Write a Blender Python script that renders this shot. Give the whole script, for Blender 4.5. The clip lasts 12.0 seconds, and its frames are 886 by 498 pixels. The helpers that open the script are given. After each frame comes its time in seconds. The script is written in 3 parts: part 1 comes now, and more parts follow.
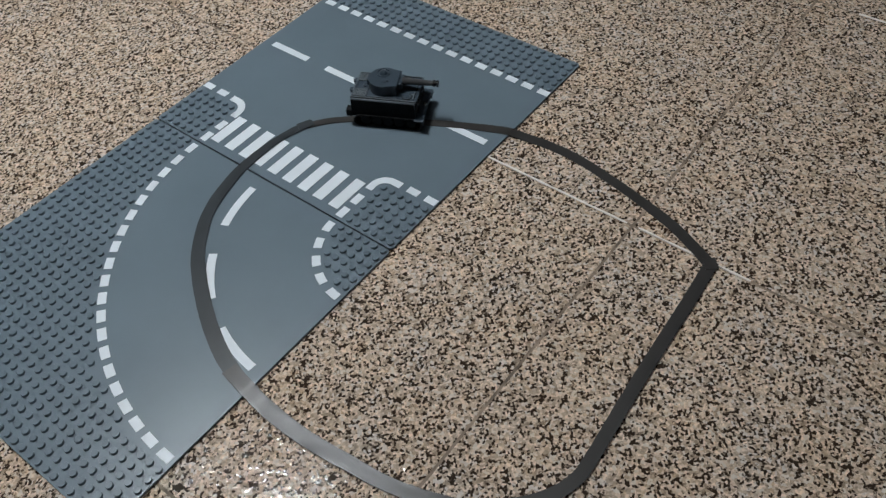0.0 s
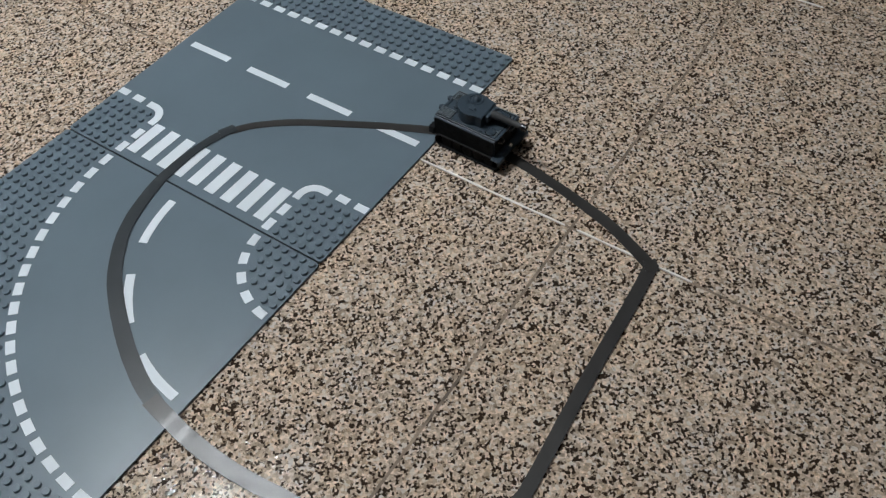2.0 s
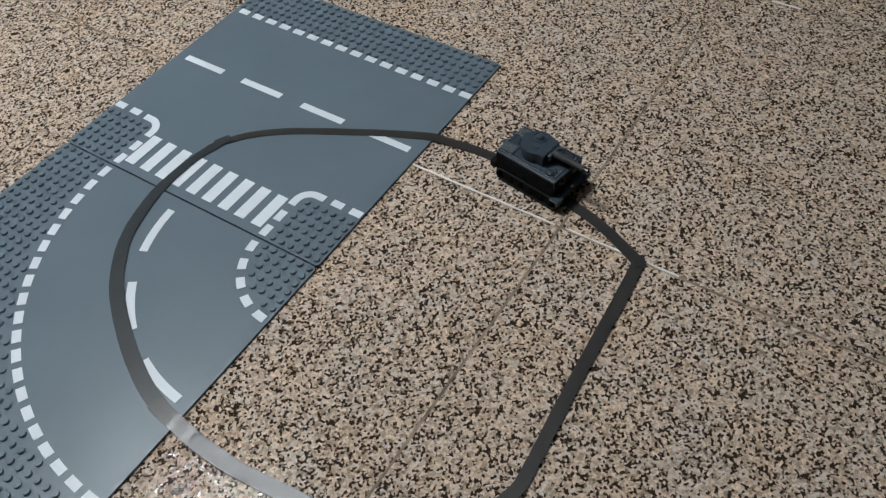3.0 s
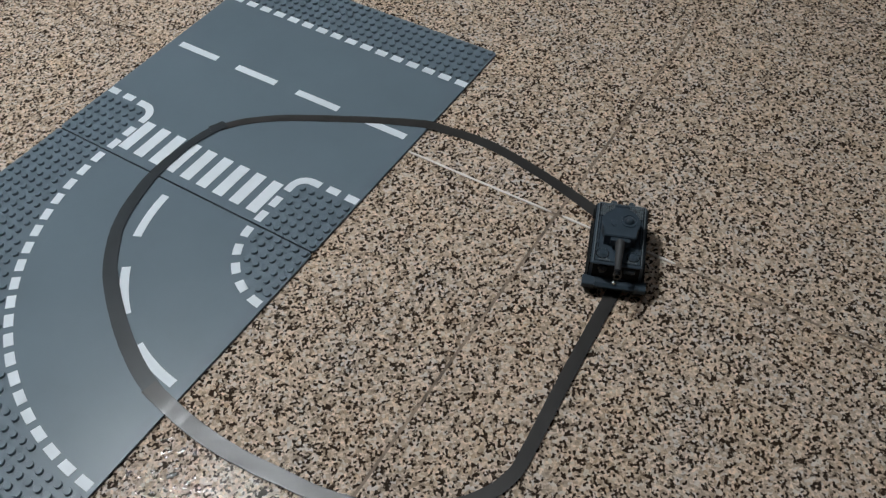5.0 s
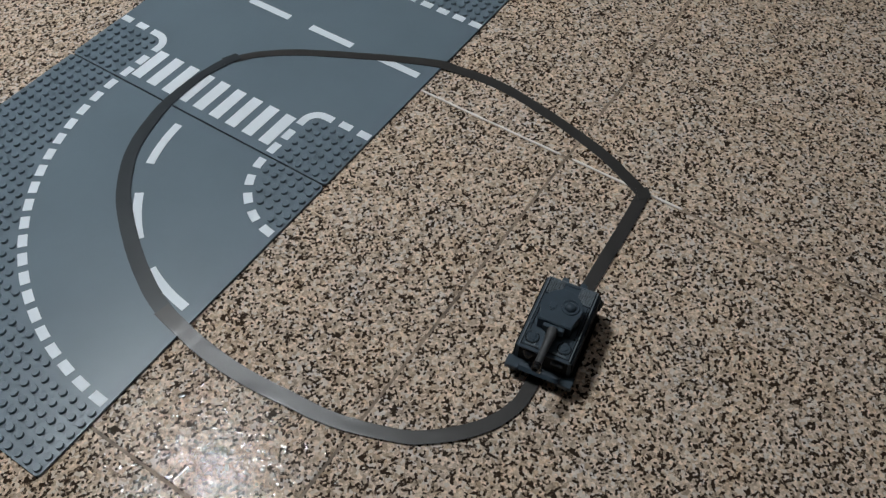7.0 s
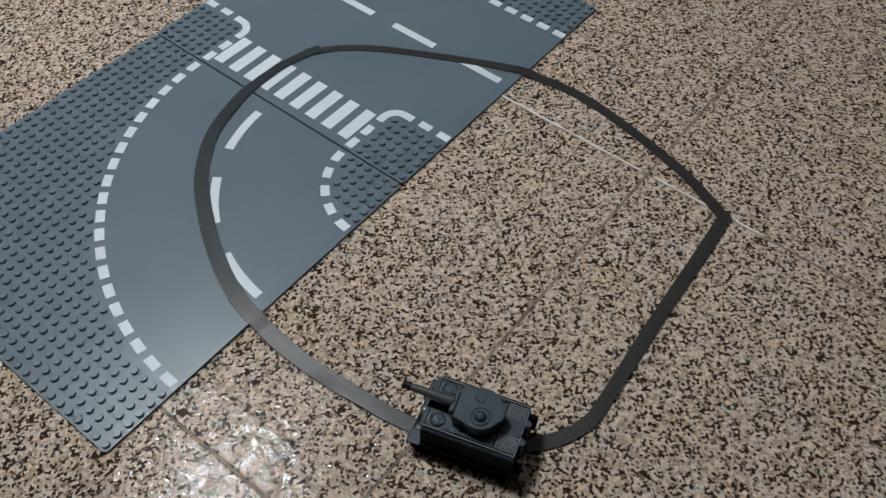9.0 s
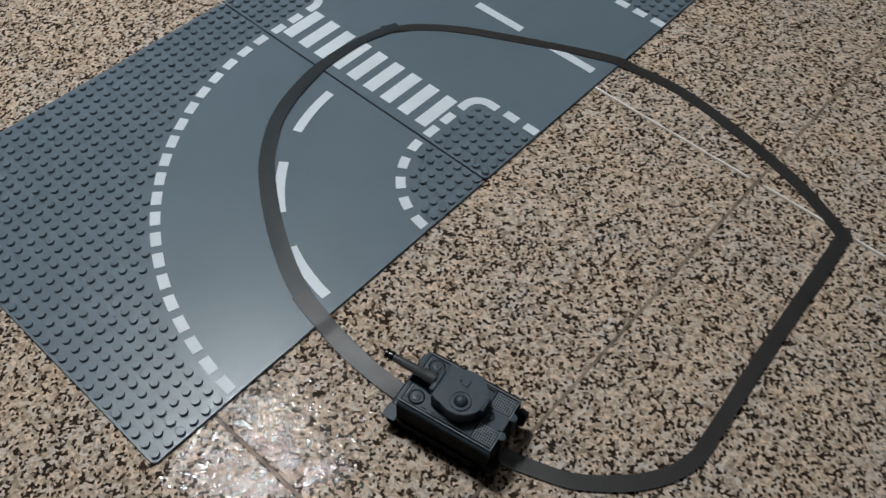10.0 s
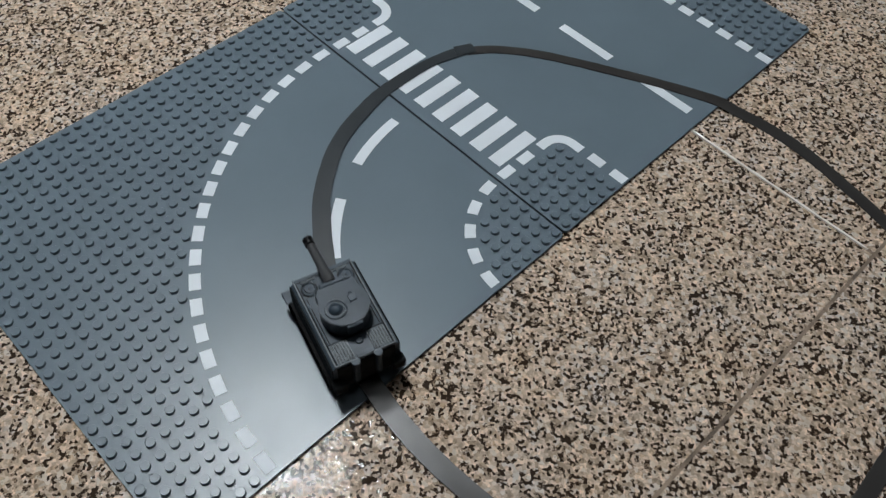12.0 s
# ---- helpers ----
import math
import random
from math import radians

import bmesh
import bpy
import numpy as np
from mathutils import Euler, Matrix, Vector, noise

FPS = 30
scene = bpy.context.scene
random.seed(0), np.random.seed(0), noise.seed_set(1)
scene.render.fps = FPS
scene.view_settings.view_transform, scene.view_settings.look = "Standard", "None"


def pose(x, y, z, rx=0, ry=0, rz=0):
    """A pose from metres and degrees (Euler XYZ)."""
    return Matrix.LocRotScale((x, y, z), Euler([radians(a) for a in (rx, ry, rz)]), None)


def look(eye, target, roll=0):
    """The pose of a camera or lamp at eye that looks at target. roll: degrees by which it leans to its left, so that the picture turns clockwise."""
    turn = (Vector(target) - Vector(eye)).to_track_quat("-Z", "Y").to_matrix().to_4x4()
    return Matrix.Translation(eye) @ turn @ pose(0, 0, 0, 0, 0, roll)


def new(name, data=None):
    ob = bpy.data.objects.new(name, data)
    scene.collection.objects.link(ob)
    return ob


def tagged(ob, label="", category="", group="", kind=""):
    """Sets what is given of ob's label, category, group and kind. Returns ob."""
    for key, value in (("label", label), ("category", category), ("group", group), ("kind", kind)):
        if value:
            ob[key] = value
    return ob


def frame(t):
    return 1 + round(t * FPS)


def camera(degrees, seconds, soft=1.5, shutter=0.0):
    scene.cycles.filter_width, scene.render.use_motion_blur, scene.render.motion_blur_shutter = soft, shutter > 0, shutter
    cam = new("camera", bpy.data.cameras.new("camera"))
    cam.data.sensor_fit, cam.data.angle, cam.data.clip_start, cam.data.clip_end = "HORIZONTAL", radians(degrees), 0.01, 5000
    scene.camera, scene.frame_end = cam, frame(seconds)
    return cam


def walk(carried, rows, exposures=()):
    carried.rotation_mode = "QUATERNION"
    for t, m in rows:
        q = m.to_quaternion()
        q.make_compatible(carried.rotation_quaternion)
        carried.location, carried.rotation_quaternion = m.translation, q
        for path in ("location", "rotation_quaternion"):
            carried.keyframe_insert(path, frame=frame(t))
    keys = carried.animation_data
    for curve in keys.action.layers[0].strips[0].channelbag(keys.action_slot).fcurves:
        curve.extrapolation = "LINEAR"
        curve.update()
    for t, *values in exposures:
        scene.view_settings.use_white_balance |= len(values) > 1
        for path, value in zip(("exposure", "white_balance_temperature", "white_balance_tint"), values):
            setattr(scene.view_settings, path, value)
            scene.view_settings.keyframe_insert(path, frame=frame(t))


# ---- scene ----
cam = camera(54.3, 12.0, soft=1.3, shutter=0.5)
# seconds, eye, target, roll: a hand-held camera half a metre above the floor
PATH = [
    (0, (-0.2828, -0.2922, 0.4680), (0.2119, 0.1338, -0.2895), -4.46),
    (0.5, (-0.2807, -0.2872, 0.4685), (0.2242, 0.1291, -0.2876), -4.26),
    (1, (-0.2681, -0.2853, 0.4715), (0.2310, 0.1177, -0.2956), -4.22),
    (1.5, (-0.2604, -0.2880, 0.4659), (0.2481, 0.1011, -0.3023), -3.42),
    (2, (-0.2481, -0.2844, 0.4606), (0.2627, 0.0880, -0.3142), -3.07),
    (2.5, (-0.2529, -0.2929, 0.4742), (0.2630, 0.0799, -0.2970), -3.78),
    (3, (-0.2612, -0.2929, 0.4686), (0.2626, 0.0779, -0.2983), -3.79),
    (3.5, (-0.2664, -0.2911, 0.4674), (0.2602, 0.0750, -0.2999), -3.36),
    (5.3, (-0.2713, -0.2908, 0.4594), (0.2588, 0.0660, -0.3098), -2.40),
    (5.5, (-0.2755, -0.2902, 0.4577), (0.2479, 0.0568, -0.3205), -1.69),
    (6, (-0.2842, -0.2907, 0.4539), (0.2240, 0.0436, -0.3398), -0.65),
    (6.5, (-0.2857, -0.2909, 0.4566), (0.2182, 0.0393, -0.3416), -0.22),
    (8.5, (-0.3056, -0.2745, 0.4603), (0.1912, 0.0750, -0.3341), 1.74),
    (9, (-0.3065, -0.2612, 0.4528), (0.1848, 0.0979, -0.3408), 2.37),
    (9.5, (-0.3035, -0.2388, 0.4347), (0.1755, 0.1341, -0.3600), 2.25),
    (10, (-0.2955, -0.2109, 0.4148), (0.1640, 0.1670, -0.3890), 2.81),
    (10.5, (-0.2871, -0.1891, 0.4077), (0.1609, 0.1953, -0.3995), 3.38),
    (11, (-0.2767, -0.1721, 0.3993), (0.1598, 0.2154, -0.4127), 3.72),
    (11.5, (-0.2654, -0.1565, 0.3906), (0.1651, 0.2294, -0.4253), 4.27),
    (12, (-0.2598, -0.1480, 0.3901), (0.1634, 0.2449, -0.4262), 3.62),
]
walk(cam, [(t, look(eye, target, roll)) for t, eye, target, roll in PATH],
     [(0.0, 0.0), (0.5, 0.07), (1.5, 0.10), (3.5, 0.08), (5.5, 0.0), (6.5, -0.03), (8.5, -0.05), (10.5, -0.08), (12.0, -0.05)])

# ---- light: two unseen hanging ring tubes, the second a fill, in a closed room (built with the room below) ----
ROOM = (-2.4, 2.6, -2.8, 2.5, 2.42)  # x0, x1, y0, y1, height
world = bpy.data.worlds.new("night")
world.use_nodes = True
world.node_tree.nodes["Background"].inputs[0].default_value = (0.02, 0.022, 0.026, 1)
world.node_tree.nodes["Background"].inputs[1].default_value = 0.15
scene.world = world
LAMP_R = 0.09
# both hang lower than a ceiling lamp for steeper falloff
LAMPS = [((-0.01, 0.465, 1.22), 552.0), ((0.10, -0.06, 1.50), 36.0)]  # place and glow; the dim second is a fill added for the shadows


# ---- materials ----
class Nodes:
    """A short hand for one node material."""

    def __init__(self, name):
        self.mat = bpy.data.materials.new(name)
        self.mat.use_nodes = True
        self.tree = self.mat.node_tree
        self.bsdf = self.tree.nodes["Principled BSDF"]

    def add(self, kind, **values):
        node = self.tree.nodes.new(kind)
        for key, value in values.items():
            if key in node.inputs:
                node.inputs[key].default_value = value
        return node

    def link(self, a, b):
        self.tree.links.new(a, b)

    def put(self, **values):
        for key, value in values.items():
            self.bsdf.inputs[key.replace("_", " ")].default_value = value

    def noise(self, where, scale, detail=3.0, rough=0.55, distort=0.0):
        n = self.add("ShaderNodeTexNoise", Scale=scale, Detail=detail, Roughness=rough, Distortion=distort)
        self.link(where, n.inputs["Vector"])
        return n.outputs["Fac"]

    def ramp(self, value, stops, how="LINEAR"):
        r = self.add("ShaderNodeValToRGB")
        r.color_ramp.interpolation = how
        while len(r.color_ramp.elements) < len(stops):
            r.color_ramp.elements.new(0.5)
        for e, (at, c) in zip(r.color_ramp.elements, stops):
            e.position = at
            e.color = (*c, 1) if isinstance(c, tuple) else (c, c, c, 1)
        self.link(value, r.inputs["Fac"])
        return r.outputs["Color"]

    def mix(self, fac, a, b, how="MIX"):
        m = self.add("ShaderNodeMix")
        m.data_type, m.blend_type = "RGBA", how
        for socket, v in ((m.inputs[0], fac), (m.inputs[6], a), (m.inputs[7], b)):
            if isinstance(v, (int, float)):
                socket.default_value = v
            elif isinstance(v, tuple):
                socket.default_value = (*v, 1)
            else:
                self.link(v, socket)
        return m.outputs[2]

    def bump(self, heights):
        """Chained bumps: pairs of a height and its depth in metres."""
        last = None
        for height, depth in heights:
            b = self.add("ShaderNodeBump", Strength=1.0, Distance=depth)
            self.link(height, b.inputs["Height"])
            if last:
                self.link(last, b.inputs["Normal"])
            last = b.outputs["Normal"]
        self.link(last, self.bsdf.inputs["Normal"])


def granite():
    n = Nodes("speckled_granite_tile")
    place = n.add("ShaderNodeNewGeometry").outputs["Position"]
    each = n.add("ShaderNodeObjectInfo").outputs["Random"]
    shift = n.add("ShaderNodeVectorMath")
    shift.operation = "MULTIPLY_ADD"
    n.link(each, shift.inputs[0])
    shift.inputs[1].default_value = (3.1, 5.3, 7.7)
    n.link(place, shift.inputs[2])
    base = shift.outputs[0]
    wob = n.add("ShaderNodeTexNoise", Scale=420.0, Detail=2.0)
    n.link(base, wob.inputs["Vector"])
    bend = n.add("ShaderNodeVectorMath")
    bend.operation = "MULTIPLY_ADD"
    n.link(wob.outputs["Color"], bend.inputs[0])
    bend.inputs[1].default_value = (0.0007, 0.0007, 0.0007)
    n.link(base, bend.inputs[2])
    at = bend.outputs[0]

    def grains(scale, offset):
        v = n.add("ShaderNodeTexVoronoi", Scale=scale)
        v.voronoi_dimensions = "2D"
        move = n.add("ShaderNodeVectorMath")
        move.inputs[1].default_value = (offset, offset * 0.7, 0)
        n.link(at, move.inputs[0])
        n.link(move.outputs[0], v.inputs["Vector"])
        s = n.add("ShaderNodeSeparateColor")
        n.link(v.outputs["Color"], s.inputs[0])
        return s.outputs

    # warm ochre and cool pinkish-grey zones, then single grains
    zone = n.ramp(n.noise(base, 26.0, 3.0, 0.6), [(0.34, 0.0), (0.66, 1.0)])
    col = n.mix(zone, (0.549, 0.43, 0.335), (0.528, 0.434, 0.362))
    big, small = grains(460.0, 0.0), grains(760.0, 1.7)
    col = n.mix(1.0, col, n.ramp(big[0], [(0.0, (0.62, 0.58, 0.53)), (0.35, (1.0, 0.98, 0.95)), (0.7, (1.30, 1.28, 1.26)), (1.0, (0.88, 0.80, 0.70))]), "MULTIPLY")
    col = n.mix(1.0, col, n.ramp(small[1], [(0.0, 0.72), (0.6, 1.05), (1.0, 1.33)]), "MULTIPLY")
    # pale quartz, then dark mica: small grains that gather in loose clusters
    col = n.mix(n.ramp(big[2], [(0.80, 0.0), (0.84, 0.7)]), col, n.mix(zone, (0.70, 0.60, 0.49), (0.68, 0.63, 0.60)))
    mica = grains(640.0, 4.1)
    grown = n.add("ShaderNodeMath")
    grown.operation = "MULTIPLY_ADD"
    n.link(n.noise(base, 160.0, 2.0), grown.inputs[0])
    grown.inputs[1].default_value = 0.80
    n.link(mica[0], grown.inputs[2])
    frayed = n.add("ShaderNodeMath")
    frayed.operation = "MULTIPLY_ADD"
    n.link(n.noise(base, 1200.0, 2.0), frayed.inputs[0])
    frayed.inputs[1].default_value = 0.5
    n.link(grown.outputs[0], frayed.inputs[2])
    half = n.add("ShaderNodeMath")
    half.operation = "MULTIPLY"
    half.inputs[1].default_value = 0.5
    n.link(frayed.outputs[0], half.inputs[0])
    total = half.outputs[0]
    col = n.mix(n.ramp(total, [(0.640, 0.0), (0.674, 0.78)]), col, n.mix(zone, (0.19, 0.115, 0.070), (0.165, 0.125, 0.098)))
    col = n.mix(n.ramp(total, [(0.680, 0.0), (0.708, 0.98)]), col, n.mix(zone, (0.036, 0.022, 0.015), (0.032, 0.022, 0.016)))
    n.link(col, n.bsdf.inputs["Base Color"])
    n.put(Specular_IOR_Level=0.12)
    wear = n.ramp(n.noise(base, 40.0, 3.0), [(0.35, 0.015), (0.7, 0.045)])
    n.link(wear, n.bsdf.inputs["Roughness"])
    n.bump([(n.noise(base, 125.0, 1.0, 0.4, 1.2), 0.00052), (n.noise(base, 700.0, 2.0), 0.00004)])
    return n.mat


def plain(name, colour, rough, metal=0.0, grain=900.0, depth=0.00004, vary=0.12, spec=0.5, patch=30.0, gloss=0.15):
    n = Nodes(name)
    place = n.add("ShaderNodeTexCoord").outputs["Object"]
    lo, hi = tuple(c * (1 - vary) for c in colour), tuple(min(1, c * (1 + vary)) for c in colour)
    col = n.ramp(n.noise(place, patch, 4.0), [(0.3, lo), (0.7, hi)])
    n.link(col, n.bsdf.inputs["Base Color"])
    n.put(Metallic=metal, Specular_IOR_Level=spec)
    n.link(n.ramp(n.noise(place, patch * 2.3, 4.0), [(0.3, rough * (1 - gloss)), (0.7, min(1, rough * (1 + gloss)))]), n.bsdf.inputs["Roughness"])
    n.bump([(n.noise(place, grain, 2.0), depth)])
    return n.mat


GRANITE = granite()
GROUT = plain("brown_grout", (0.25, 0.185, 0.138), 0.7, grain=500.0, depth=0.0004, vary=0.6, patch=90.0)
EDGE_GLINT = plain("edge_glint_white", (0.92, 0.87, 0.82), 0.45, grain=800.0, depth=0.00003, vary=0.06, patch=120.0)
PLATE = plain("blue_grey_plastic", (0.140, 0.184, 0.221), 0.33, grain=260.0, depth=0.00003, vary=0.05, patch=14.0, gloss=0.06, spec=0.45)
STUD = PLATE
# near-black that paints the shade down in the plate seam
SEAM_SHADE = plain("seam_shade_black", (0.016, 0.016, 0.017), 0.9, vary=0.3, spec=0.05)
PAINT = plain("white_road_paint", (0.79, 0.84, 0.89), 0.48, grain=600.0, depth=0.00003, vary=0.03, spec=0.28)
SLATE_TAPE = plain("slate_black_tape", (0.031, 0.037, 0.042), 0.36, grain=420.0, depth=0.00002, vary=0.12, patch=45.0, spec=0.42)
TAPE = plain("black_grey_tape", (0.039, 0.0365, 0.035), 0.34, grain=420.0, depth=0.00002, vary=0.12, patch=45.0)
ARMOUR = plain("slate_grey_model_plastic", (0.040, 0.058, 0.077), 0.42, grain=1500.0, depth=0.00006, vary=0.1, patch=140.0, spec=0.3)
# slate plastic lightened to paint highlights on raised deck details
EDGE_LIGHT = plain("edge_light_slate", (0.14, 0.165, 0.185), 0.45, grain=1500.0, depth=0.00006, vary=0.3, patch=400.0, spec=0.36)
# model plastic darkened to hold the shade on the hull's sides
SIDE_SHADE = plain("side_shade_plastic", (0.009, 0.010, 0.011), 0.75, grain=1500.0, depth=0.00006, vary=0.2, patch=150.0, spec=0.08)
GUN = plain("dull_grey_plastic", (0.054, 0.055, 0.058), 0.5, vary=0.15, patch=140.0, spec=0.3)
TRACK = plain("black_track_rubber", (0.010, 0.010, 0.011), 0.7, grain=1500.0, depth=0.0001, vary=0.3, patch=200.0, spec=0.2)
# chassis black, also used to paint shade on the deck and front
CHASSIS_AND_SHADE = plain("dark_chassis_and_shade", (0.010, 0.011, 0.012), 0.75, vary=0.2, patch=150.0, spec=0.12)
MUZZLE = plain("glossy_black_plastic", (0.008, 0.008, 0.009), 0.25, vary=0.2, patch=150.0)
STEEL = plain("bright_screw_steel", (0.82, 0.82, 0.8), 0.22, metal=1.0, vary=0.05)
WALL = plain("pale_wall_paint", (0.17, 0.17, 0.17), 0.8, grain=120.0, depth=0.0006, vary=0.04, patch=2.0)
PAN = plain("dull_grey_metal", (0.08, 0.08, 0.08), 0.6, vary=0.1, patch=20.0)
CEIL = plain("white_ceiling_paint", (0.28, 0.28, 0.28), 0.85, grain=120.0, depth=0.0006, vary=0.03, patch=2.0)


# ---- mesh helpers ----
def mesh_of(name, bm, material, smooth=False, sharp=40.0):
    bmesh.ops.recalc_face_normals(bm, faces=bm.faces)
    data = bpy.data.meshes.new(name)
    bm.to_mesh(data)
    bm.free()
    data.materials.append(material)
    if smooth:
        for p in data.polygons:
            p.use_smooth = True
        data.set_sharp_from_angle(angle=radians(sharp))
    return data


def part(name, bm, material, parent, label="", smooth=False, sharp=40.0):
    ob = new(name, bm if isinstance(bm, bpy.types.Mesh) else mesh_of(name, bm, material, smooth, sharp))
    ob.parent = parent
    return tagged(ob, label=label)


def box(x0, x1, y0, y1, z0, z1, bevel=0.0, segments=2):
    bm = bmesh.new()
    bmesh.ops.create_cube(bm, size=1.0)
    for v in bm.verts:
        v.co = ((x0 + x1) / 2 + v.co.x * (x1 - x0), (y0 + y1) / 2 + v.co.y * (y1 - y0), (z0 + z1) / 2 + v.co.z * (z1 - z0))
    if bevel:
        bmesh.ops.bevel(bm, geom=bm.edges[:], offset=bevel, segments=segments, affect="EDGES", profile=0.5)
    return bm


def prism(outline, z0, z1, bevel=0.0, bottom_scale=1.0):
    """A solid from an outline (x, y) between two heights; bevel rounds its upper rim."""
    bm = bmesh.new()
    low = [bm.verts.new((x * bottom_scale, y * bottom_scale, z0)) for x, y in outline]
    top = [bm.verts.new((x, y, z1)) for x, y in outline]
    count = len(outline)
    bm.faces.new(low[::-1])
    face = bm.faces.new(top)
    for i in range(count):
        bm.faces.new((low[i], low[(i + 1) % count], top[(i + 1) % count], top[i]))
    if bevel:
        bmesh.ops.bevel(bm, geom=list(face.edges), offset=bevel, segments=2, affect="EDGES", profile=0.5)
    return bm


def ring_outline(cx, cy, r, n=24, a0=0.0, a1=360.0):
    steps = n if a1 - a0 >= 360 else n + 1
    return [(cx + r * math.cos(radians(a0 + (a1 - a0) * i / n)), cy + r * math.sin(radians(a0 + (a1 - a0) * i / n))) for i in range(steps)]


def turned(profile, n=24, axis="z"):
    """A turned body from (radius, height) pairs round z, or round x with axis='x'."""
    bm = bmesh.new()
    rings = []
    for r, h in profile:
        row = []
        for i in range(n):
            a = 2 * math.pi * i / n
            p = (r * math.cos(a), r * math.sin(a), h)
            row.append(bm.verts.new(p if axis == "z" else (h, p[0], p[1]) if axis == "x" else (p[0], h, p[1])))
        rings.append(row)
    for a, b in zip(rings, rings[1:]):
        for i in range(n):
            bm.faces.new((a[i], a[(i + 1) % n], b[(i + 1) % n], b[i]))
    bm.faces.new(rings[0][::-1])
    bm.faces.new(rings[-1])
    return bm


def moved(bm, x=0.0, y=0.0, z=0.0, turn=0.0):
    bm.transform(pose(x, y, z, 0, 0, turn))
    return bm


def merged(*some):
    out = bmesh.new()
    for bm in some:
        data = bpy.data.meshes.new("joined")
        bm.to_mesh(data)
        bm.free()
        out.from_mesh(data)
        bpy.data.meshes.remove(data)
    return out


# ---- room ----
TILE, JOINT = 0.338, 0.0016
JOINT_X, JOINT_Y = 0.119, -0.128
X0, X1, Y0, Y1, HIGH = ROOM
floor = tagged(new("floor", mesh_of("floor", box(X0, X1, Y0, Y1, -0.06, -0.0005), GROUT)), "glossy speckled beige granite tile floor with brown joints", kind="structure")
for name, b in (("wall_west", (X0 - 0.12, X0, Y0, Y1)), ("wall_east", (X1, X1 + 0.12, Y0, Y1)),
                ("wall_south", (X0 - 0.12, X1 + 0.12, Y0 - 0.12, Y0)), ("wall_north", (X0 - 0.12, X1 + 0.12, Y1, Y1 + 0.12))):
    tagged(new(name, mesh_of(name, box(*b, -0.06, HIGH), WALL)), "plain pale painted wall", kind="structure")
tagged(new("ceiling", mesh_of("ceiling", box(X0 - 0.12, X1 + 0.12, Y0 - 0.12, Y1 + 0.12, HIGH, HIGH + 0.1), CEIL)), "plain white ceiling", kind="structure")


def unseen_ring_lamp(place, glow):
    """An unseen ring tube under a dull metal pan."""
    fixture = tagged(new("unseen_ring_lamp"), "unseen round lamp with a bright ring tube, hung low", "pendant lamp", "hanging lamps")
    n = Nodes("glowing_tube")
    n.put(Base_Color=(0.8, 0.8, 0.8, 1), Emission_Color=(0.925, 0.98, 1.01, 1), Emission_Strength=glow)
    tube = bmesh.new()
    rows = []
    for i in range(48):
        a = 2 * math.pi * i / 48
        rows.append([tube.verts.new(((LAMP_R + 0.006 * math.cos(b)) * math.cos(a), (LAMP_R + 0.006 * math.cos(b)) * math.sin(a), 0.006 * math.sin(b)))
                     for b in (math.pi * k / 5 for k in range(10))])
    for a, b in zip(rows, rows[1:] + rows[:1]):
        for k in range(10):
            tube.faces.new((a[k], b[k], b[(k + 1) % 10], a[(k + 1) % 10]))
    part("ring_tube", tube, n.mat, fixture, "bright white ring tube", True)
    # pan and cord are made up; the pan keeps light off the ceiling
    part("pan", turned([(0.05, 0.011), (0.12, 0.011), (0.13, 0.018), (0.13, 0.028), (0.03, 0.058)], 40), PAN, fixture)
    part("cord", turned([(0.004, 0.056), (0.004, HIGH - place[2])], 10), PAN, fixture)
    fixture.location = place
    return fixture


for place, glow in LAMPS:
    unseen_ring_lamp(place, glow)

# ---- road baseplates ----
PITCH, SIDE, TOP = 0.008, 0.256, 0.002
INNER, MIDDLE, OUTER, LINE = 0.0534, 0.1286, 0.2034, 0.0063


def stud_mesh():
    return mesh_of("stud", turned([(0.00243, -0.0002), (0.00243, 0.00166), (0.00227, 0.0018)], 14), STUD, True)


STUD_MESH = stud_mesh()


def add_studs(plate, spots):
    """The first 300 studs singly, the rest of them as one mesh."""
    for x, y in spots[:300]:
        part("stud", STUD_MESH, STUD, plate).location = (x, y, TOP)
    if spots[300:]:
        verts, faces = [], []
        for x, y in spots[300:]:
            base = len(verts)
            verts += [(v.co.x + x, v.co.y + y, v.co.z + TOP) for v in STUD_MESH.vertices]
            faces += [[base + i for i in p.vertices] for p in STUD_MESH.polygons]
        data = bpy.data.meshes.new("studs")
        data.from_pydata(verts, [], faces)
        data.materials.append(STUD)
        for p in data.polygons:
            p.use_smooth = True
        data.set_sharp_from_angle(angle=radians(40))
        tagged(part("studs", data, STUD, plate), kind="stuff")


def slab(x0, x1, y0, y1):
    r, out = 0.003, []
    for cx, cy, a in ((x1 - r, y1 - r, 0), (x0 + r, y1 - r, 90), (x0 + r, y0 + r, 180), (x1 - r, y0 + r, 270)):
        out += ring_outline(cx, cy, r, 5, a, a + 90)
    return prism(out, 0.0001, TOP, 0.00025)


def rect(x0, x1, y0, y1):
    return prism([(x0, y0), (x1, y0), (x1, y1), (x0, y1)], TOP - 0.0002, TOP + 0.00016)


def arc_band(cx, cy, r, width, a0, a1, n=6):
    outer, inner = ring_outline(cx, cy, r + width / 2, n, a0, a1), ring_outline(cx, cy, r - width / 2, n, a0, a1)
    return prism(outer + inner[::-1], TOP - 0.0002, TOP + 0.00016)


